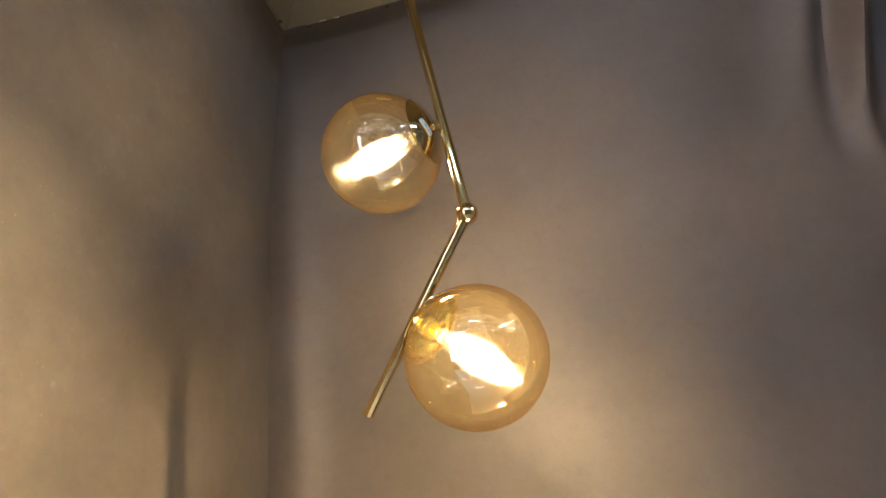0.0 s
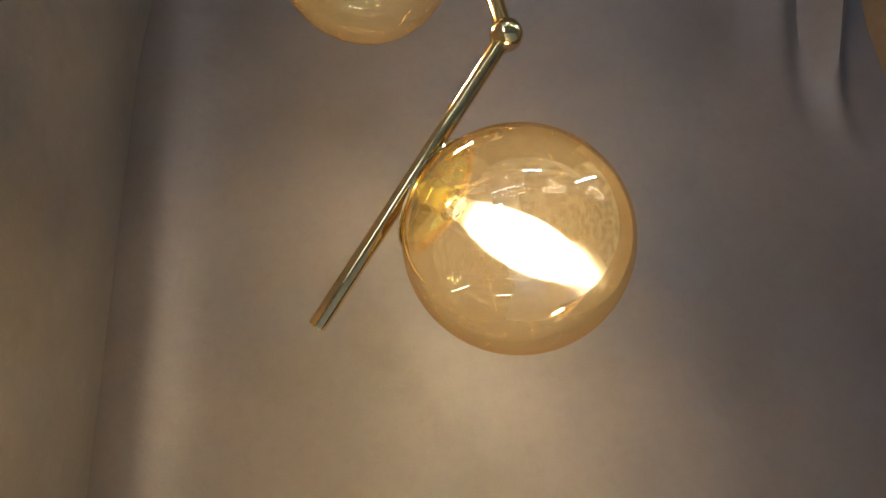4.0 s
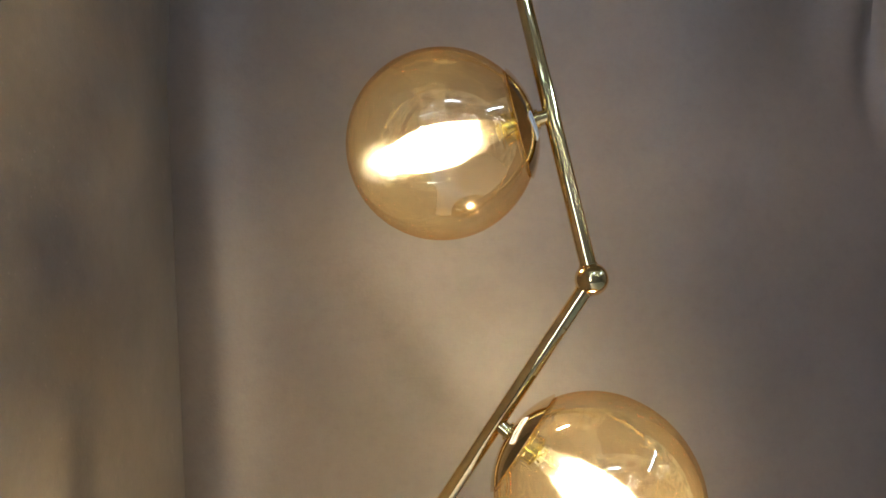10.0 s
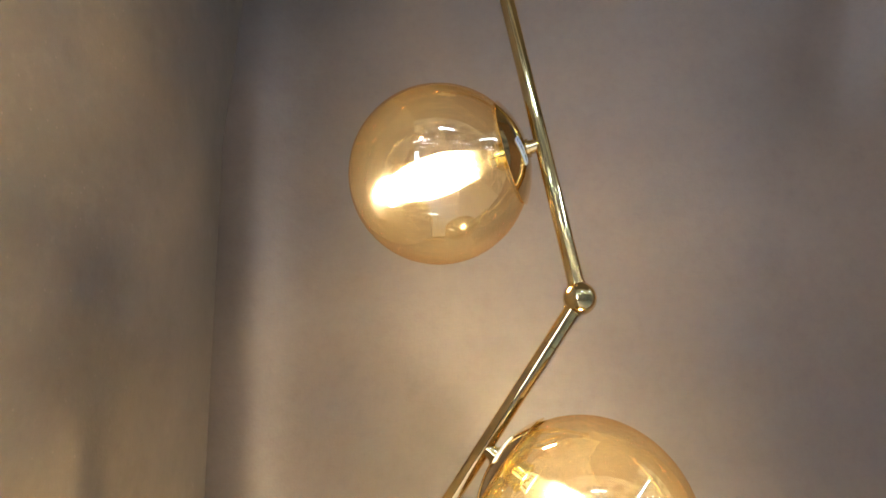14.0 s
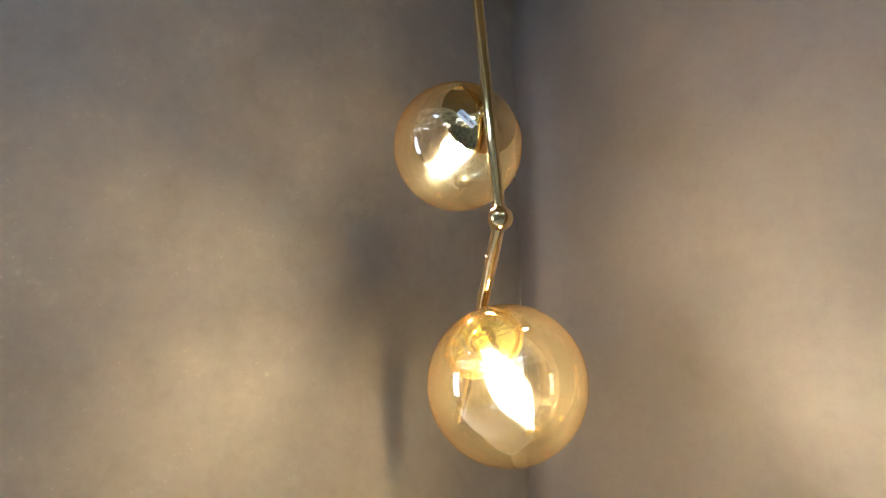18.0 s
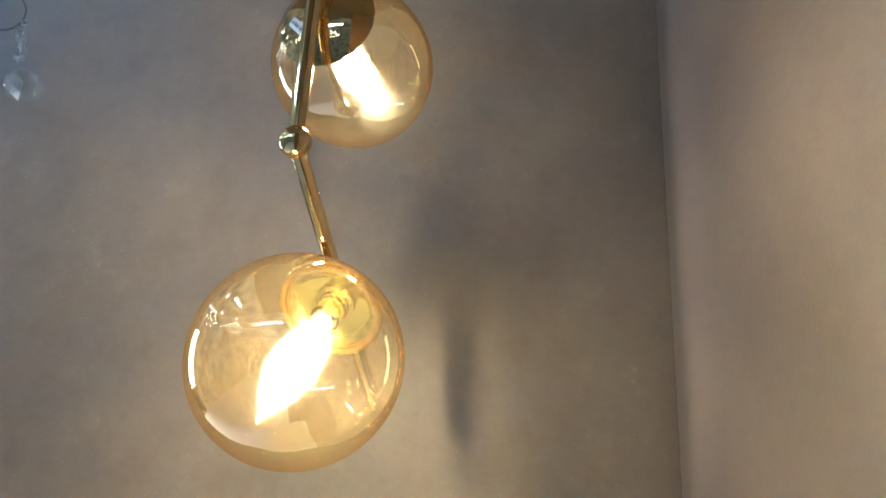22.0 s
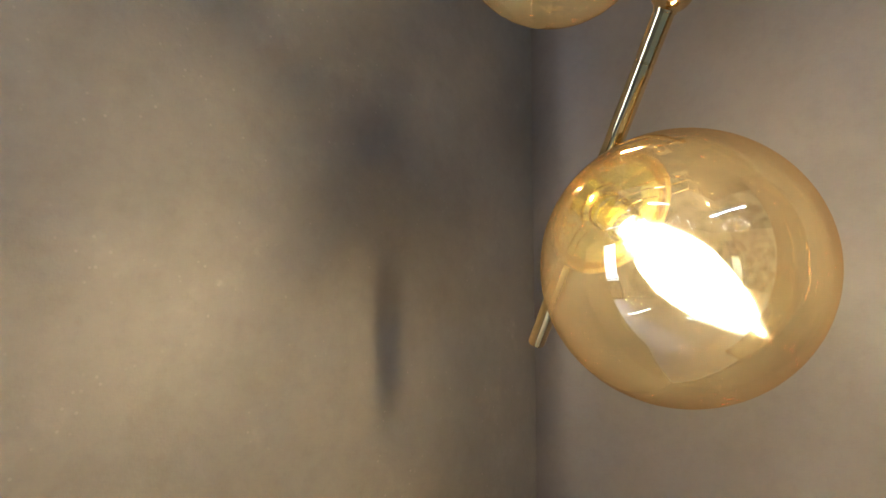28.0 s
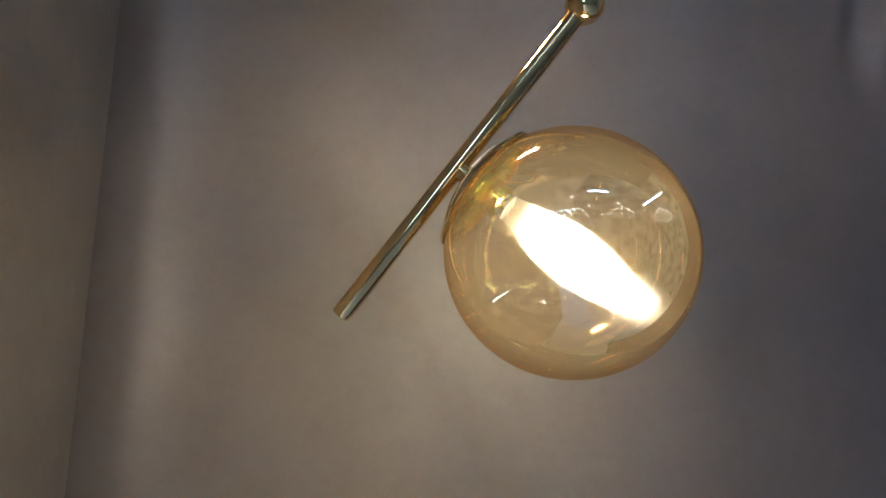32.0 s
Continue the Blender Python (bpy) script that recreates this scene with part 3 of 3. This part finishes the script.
def globe_set(centre, rod_a, rod_b, clip_dir, label_dir, label_along, light, glass):
    d = (rod_b - rod_a).normalized()
    foot = rod_a + d * (centre - rod_a).dot(d)
    axis = (foot - centre).normalized()
    reach = (foot - centre).length
    part("stem", lathe([(0.0, 0.0765), (0.0078, 0.0765), (0.0078, 0.0785), (0.0058, 0.0790), (0.0058, reach - 0.003), (0, reach - 0.003)], centre, axis, 28), BRASS, lamp, "short brass stem")
    # the cup: a thin bowl that closes the globe's neck
    a0 = math.asin(R_CUP / R_BOWL)
    out = [(R_BOWL * math.sin(a0 * k / 14), R_BOWL * math.cos(a0 * k / 14)) for k in range(15)]
    out[0] = (0, R_BOWL)
    inner = R_BOWL - 0.0012
    inn = [(inner * math.sin(a0 * k / 14), inner * math.cos(a0 * k / 14)) for k in range(14, -1, -1)]
    inn[-1] = (0, inner)
    cup = part("cup", lathe(out + inn, centre, axis, 72), BRASS, lamp, "shallow polished brass bowl")
    lin = [((inner - 0.0006) * math.sin(a0 * 0.985 * k / 14), (inner - 0.0006) * math.cos(a0 * 0.985 * k / 14)) for k in range(15)]
    rings = {6: 0.0007, 9: -0.0006, 12: 0.0008}
    part("lining", lathe([(max(r, 0.012), h - rings.get(k, 0.0)) for k, (r, h) in enumerate(lin)], centre, axis, 72), BRASS_SATIN, cup, "satin golden inside of the bowl")
    rating_label(cup, centre, label_dir, label_along)
    # the globe, open behind the cup, with a rolled lip
    a1 = a0 - 0.045
    prof = [(R_GLOBE * math.sin(a1 + (math.pi - a1) * k / 48), R_GLOBE * math.cos(a1 + (math.pi - a1) * k / 48)) for k in range(49)]
    prof[-1] = (0, -R_GLOBE)
    globe = part("globe", lathe(prof, centre, axis, 96), AMBER, lamp, "clear amber glass globe with dust specks")
    hb, rb = R_GLOBE * math.cos(a1), R_GLOBE * math.sin(a1)
    part("lip", lathe([(rb + 0.0012 * math.cos(t) - 0.0012, hb + 0.0016 * math.sin(t)) for t in [math.tau * k / 10 for k in range(11)]], centre, axis, 72), NECK, globe, "thick amber rim of the globe's neck")
    part("lip", lathe([(rb - 0.0005, hb + 0.0002), (rb - 0.0042, hb - 0.0006), (rb - 0.0045, hb + 0.0012)], centre, axis, 72), NECK, globe)
    # spring clips of bent wire that hold the globe
    cd = (Vector(clip_dir) - axis * Vector(clip_dir).dot(axis)).normalized()
    side = axis.cross(cd)
    for s in (1, -1):
        pts = []
        for w in (1, -1):
            leg = [centre + cd * s * r + side * w * 0.0036 + axis * h for r, h in ((0.016, 0.0675), (0.026, 0.064), (0.034, 0.0575), (0.047, 0.0515))]
            pts += leg if w == 1 else leg[::-1]
        part("spring_clip", tube(pts, 0.00045, 6), BRASS, cup, "bent spring wire clip")
    # socket and bulb
    part("socket", lathe([(0.0160, 0.0745), (0.0160, 0.0725), (0.0128, 0.0715), (0.0124, 0.066), (0.0112, 0.065), (0.0112, 0.0535), (0.0118, 0.0528), (0.0118, 0.0512), (0.0108, 0.0505), (0.0098, 0.0500), (0.0090, 0.052), (0, 0.052)], centre, axis, 40), BRASS_SATIN, cup, "golden brass lamp socket")
    bulb = part("bulb", lathe([(0.0112, 0.0350), (0.0136, 0.026), (0.0162, 0.015), (0.0178, 0.004), (0.0181, -0.005), (0.0173, -0.015), (0.0151, -0.026), (0.0119, -0.036), (0.0082, -0.0455), (0.0049, -0.053), (0.0026, -0.0585), (0.0012, -0.0625), (0, -0.0645)], centre, axis, 48), glass, lamp, "candle-shaped filament bulb, glowing")
    part("bulb_neck", lathe([(0.0090, 0.0485), (0.0096, 0.0425), (0.0112, 0.0352)], centre, axis, 48), BULB_NECK, bulb, "clear glass neck of the bulb")
    part("screw_base", lathe([(0.0070, 0.058), (0.0072, 0.056), (0.0066, 0.054), (0.0072, 0.052), (0.0066, 0.050), (0.0078, 0.047), (0.0086, 0.0455), (0, 0.0455)], centre, axis, 32), STEEL, bulb)
    part("glass_post", lathe([(0.0042, 0.0455), (0.0036, 0.036), (0.0018, 0.030), (0.0012, 0.024), (0, 0.0235)], centre, axis, 20), BULB_GLASS, bulb)
    u, v, a = frame_of(axis)
    for k in range(4):
        t = k * math.pi / 2 + 0.4
        s = u * math.cos(t) + v * math.sin(t)
        part("filament", tube([centre + a * 0.014 + s * 0.0026, centre - a * 0.040 + s * 0.0034], 0.0011, 8), light, bulb, "glowing yellow filament")
    return cup, axis


globe_set(GLOBE_UP, BALL, ROD_TOP, (0.008, 0.040, 0.024), (0.0688, -0.0385, -0.0015), (0.0064, 0.0122, -0.0136), FILAMENT_DIM, BULB_GLASS_BLOOM)
globe_set(GLOBE_LOW, BALL, ROD_END, (0.027, 0.026, 0.024), (-0.0539, -0.0129, 0.0549), (0.0111, 0.0082, 0.0125), FILAMENT, BULB_GLASS)

# ---- chain and cable ----
chain = thing("hanging_chain", "zinc-plated steel link chain from ceiling to lamp", "chain")


def link_points(c, flat):
    half, wide = 0.0108, 0.0058
    pts = []
    for k in range(24):
        t = math.tau * k / 24
        y, z = wide * math.cos(t), wide * math.sin(t) + (half if math.sin(t) >= 0 else -half)
        pts.append(Vector((c.x + (y if flat else 0), c.y + (0 if flat else y), c.z + z)))
    return pts


z, k = 2.45 + 0.0335 + 0.0085 + 0.0135, 0
while z < TOP - 0.03:
    part("link", tube(link_points(Vector((CANOPY.x, CANOPY.y, z)), k % 2 == 1), 0.0014, 8, True), STEEL, chain)
    z, k = z + 0.0304, k + 1
part("ceiling_hook", tube([(CANOPY.x, CANOPY.y, z - 0.016), (CANOPY.x + 0.004, CANOPY.y, z - 0.013), (CANOPY.x + 0.004, CANOPY.y, z - 0.006), (CANOPY.x, CANOPY.y, z), (CANOPY.x, CANOPY.y, TOP)], 0.0018, 10), STEEL, chain)


def bend(points, n=8):
    """A smooth line through the points."""
    pts = [Vector(p) for p in points]
    line = []
    for i in range(len(pts) - 1):
        p0, p1, p2, p3 = pts[max(i - 1, 0)], pts[i], pts[i + 1], pts[min(i + 2, len(pts) - 1)]
        for k in range(n):
            t = k / n
            line.append(0.5 * (2 * p1 + (p2 - p0) * t + (2 * p0 - 5 * p1 + 4 * p2 - p3) * t * t + (3 * p1 - p0 - 3 * p2 + p3) * t ** 3))
    return line + [pts[-1]]


cable = finish("power_cable", tube(bend([(0.361, -0.502, 2.464), (0.346, -0.510, 2.470), (0.326, -0.502, 2.505), (0.304, -0.493, 2.555), (0.270, -0.486, 2.632), (0.228, -0.478, 2.745), (0.197, -0.470, 2.84), (0.187, -0.466, 2.925)]), 0.0028, 12), CABLE)
tagged(cable, "thin brown cable running from lamp to ceiling", "cable")

# ---- the crystal drop at the front edge of the left wall ----
crystal = thing("crystal_pendant", "small crystal pendant with beads and a dark metal hoop", "pendant")
CX, CY = 0.07, -1.0175
part("mount", box(CX - 0.006, CX + 0.006, CY - 0.006, CY + 0.006, 2.372, 2.386, 0.001), DARK_STEEL, crystal, smooth=False)
part("cord", tube([(CX, CY, 2.386), (CX, CY, TOP)], 0.0012, 8), DARK_STEEL, crystal)
part("hoop", tube([(CX, CY + 0.0275 * math.sin(t), 2.343 + 0.029 * math.cos(t)) for t in [math.tau * k / 40 for k in range(40)]], 0.0013, 8, True), DARK_STEEL, crystal, "dark metal hoop")
rng = random.Random(9)


def gem(name, c, r, label=""):
    bm = bmesh.new()
    bmesh.ops.create_icosphere(bm, subdivisions=2 if r > 0.01 else 1, radius=r, matrix=Matrix.Translation(c) @ Euler((rng.random(), rng.random(), rng.random())).to_matrix().to_4x4())
    return part(name, bm, CRYSTAL, crystal, label, smooth=False)


for dy in (0.030,):
    zz = 2.318 + abs(dy) * 0.3
    for k in range(5):
        gem("bead", (CX + rng.uniform(-0.004, 0.004), CY + dy + rng.uniform(-0.004, 0.004), zz), rng.uniform(0.0055, 0.0095))
        part("wire", tube([(CX, CY + dy, zz + 0.006), (CX, CY + dy, zz - 0.012)], 0.0004, 5), STEEL, crystal)
        zz -= 0.0135
gem("crystal_ball", (CX, CY + 0.046, 2.226), 0.026, "faceted clear crystal ball")

# ---- the shop round the booth ----
floor = finish("floor", box(-3, 5, -3.8, 1, -0.02, 0.0), TILE, smooth=False)
tagged(floor, "pale grey tiled shop floor", "floor", kind="structure")
for nm, b in (("wall_west", (-3.1, -3, -3.8, 1)), ("wall_east", (5, 5.1, -3.8, 1)), ("wall_north", (-3, 5, 1, 1.1))):
    w = finish(nm, box(*b, 0, 3.3), PLASTER, smooth=False)
    tagged(w, "patchy grey shop wall", "wall", kind="structure")
for nm, b in (("wall_south_a", (-3, -2.3, 0, 3.3)), ("wall_south_b", (-0.7, 5, 0, 3.3)), ("wall_south_c", (-2.3, -0.7, 2.7, 3.3))):
    w = finish(nm, box(b[0], b[1], -3.9, -3.8, b[2], b[3]), PLASTER, smooth=False)
    tagged(w, "patchy grey shop wall beside the entrance", "wall", kind="structure")
shop_ceiling = finish("ceiling_shop", box(-3.1, 5.1, -3.9, 1.1, 3.3, 3.35), PLASTER, smooth=False)
tagged(shop_ceiling, "patchy grey shop ceiling", "ceiling", kind="structure")
day = finish("backdrop", box(-9.0, 5.0, -9.2, -9.0, -0.3, 5.0), DAY, smooth=False)
tagged(day, "bright daylight outside the shop's glazed entrance", "backdrop", kind="structure")
window = thing("window_1", "dark metal window frame of the shop's entrance", "window", kind="structure")
for x0, x1, z0, z1 in ((-2.3, -2.24, 0.0, 2.7), (-0.76, -0.7, 0.0, 2.7), (-1.52, -1.47, 0.05, 2.65), (-2.24, -0.76, 2.65, 2.7), (-2.24, -0.76, 0.0, 0.05), (-2.24, -0.76, 1.05, 1.09)):
    part("window_frame", box(x0, x1, -3.86, -3.82, z0, z1, 0.004), DARK_STEEL, window, smooth=False)


def strip_light(x, y, z, length, turn=0, radius=0.009, light=TUBE):
    ob = thing("strip_light", "unseen bluish fluorescent strip light, added to light the booth", "lamp", "shop ceiling lights")
    half = length / 2
    part("housing", box(-half, half, -0.03, 0.03, 0.02, 0.06, 0.004), CERAMIC, ob, smooth=False)
    part("tube", tube([(-half + 0.03, 0, 0), (half - 0.03, 0, 0)], radius, 16), light, ob, "glowing bluish tube")
    for s in (-1, 1):
        part("tube_holder", box(s * (half - 0.015) - 0.014, s * (half - 0.015) + 0.014, -0.016, 0.016, -0.018, 0.022, 0.002), CERAMIC, ob, smooth=False)
        part("hanger", tube([(s * length * 0.35, 0, 0.055), (s * length * 0.35, 0, 3.3 - z)], 0.003, 8), STEEL, ob)
    ob.matrix_basis = pose(x, y, z, 0, 0, turn)


# out of view: the first two are added fill, the third shows in reflections
strip_light(0.75, -1.80, 3.0, 0.5, 0, 0.009, TUBE_FILL)
strip_light(2.3, -1.35, 3.05, 1.24, 90, 0.009, TUBE_FILL)
strip_light(-0.4, -2.8, 3.0, 1.24, 0)

# unseen spotlights, added to put small bright marks in the globes' reflections
spot = thing("spotlight", "small ceiling spotlight, lit, added unseen for glints in the glass", "lamp", "shop spotlights")
part("can", lathe([(0.038, 0.0), (0.045, 0.002), (0.045, 0.09), (0.0, 0.09)], (0, 0, 0), (0, 0, 1), 24), CERAMIC, spot)
part("lens", lathe([(0.0, 0.004), (0.037, 0.004)], (0, 0, 0), (0, 0, 1), 24), SPOT, spot, "glowing round lens")
part("stem", tube([(0, 0, 0.085), (0, 0, 0.30)], 0.006, 8), STEEL, spot)
spot.matrix_basis = pose(-0.9, -1.7, 3.0)
for x, y in ((0.1, -2.0), (1.4, -2.3), (0.5, -2.6), (2.6, -2.2), (-1.2, -2.6)):
    copy_thing(spot, pose(x, y, 3.0))
for k in range(10):
    copy_thing(spot, pose(-1.0 + 0.34 * k, -3.45, 3.0))


# chandeliers added out of view, only for clusters of sparkle on the glass
chandelier = thing("chandelier", "small ring chandelier with lit candle bulbs and crystal drops, added unseen for sparkle", "lamp", "shop chandeliers")
part("ring", tube([(0.34 * math.cos(t), 0.34 * math.sin(t), 0) for t in [math.tau * k / 36 for k in range(36)]], 0.010, 8, True), BRASS, chandelier)
part("ring", tube([(0.20 * math.cos(t), 0.20 * math.sin(t), 0.12) for t in [math.tau * k / 28 for k in range(28)]], 0.008, 8, True), BRASS, chandelier)
part("stem", tube([(0, 0, -0.02), (0, 0, 3.3 - 2.5)], 0.008, 8), BRASS, chandelier)
for k in range(3):
    t = math.tau * k / 3
    part("arm", tube(bend([(0, 0, 0.0), (0.12 * math.cos(t), 0.12 * math.sin(t), -0.03), (0.34 * math.cos(t), 0.34 * math.sin(t), 0)], 5), 0.005, 8), BRASS, chandelier)
for k in range(20):
    t, r, h = (math.tau * k / 12, 0.34, 0.01) if k < 12 else (math.tau * (k + 0.5) / 8, 0.20, 0.13)
    c = Vector((r * math.cos(t), r * math.sin(t), h))
    part("candle_cup", lathe([(0.004, 0), (0.012, 0.006), (0.012, 0.010), (0, 0.010)], c, (0, 0, 1), 12), BRASS, chandelier)
    part("candle_bulb", lathe([(0.006, 0.010), (0.010, 0.022), (0.008, 0.036), (0.002, 0.052), (0, 0.053)], c, (0, 0, 1), 12), CANDLE, chandelier, "glowing candle bulb")
    drop = bmesh.new()
    bmesh.ops.create_icosphere(drop, subdivisions=1, radius=0.012, matrix=Matrix.Translation(c - Vector((0, 0, 0.032))) @ Matrix.Diagonal((0.7, 0.7, 1.6, 1)))
    part("crystal_drop", drop, CRYSTAL, chandelier, smooth=False)
chandelier.matrix_basis = pose(0.15, -2.3, 2.5)
copy_thing(chandelier, pose(1.35, -2.1, 2.5))
copy_thing(chandelier, pose(2.3, -1.2, 2.5))
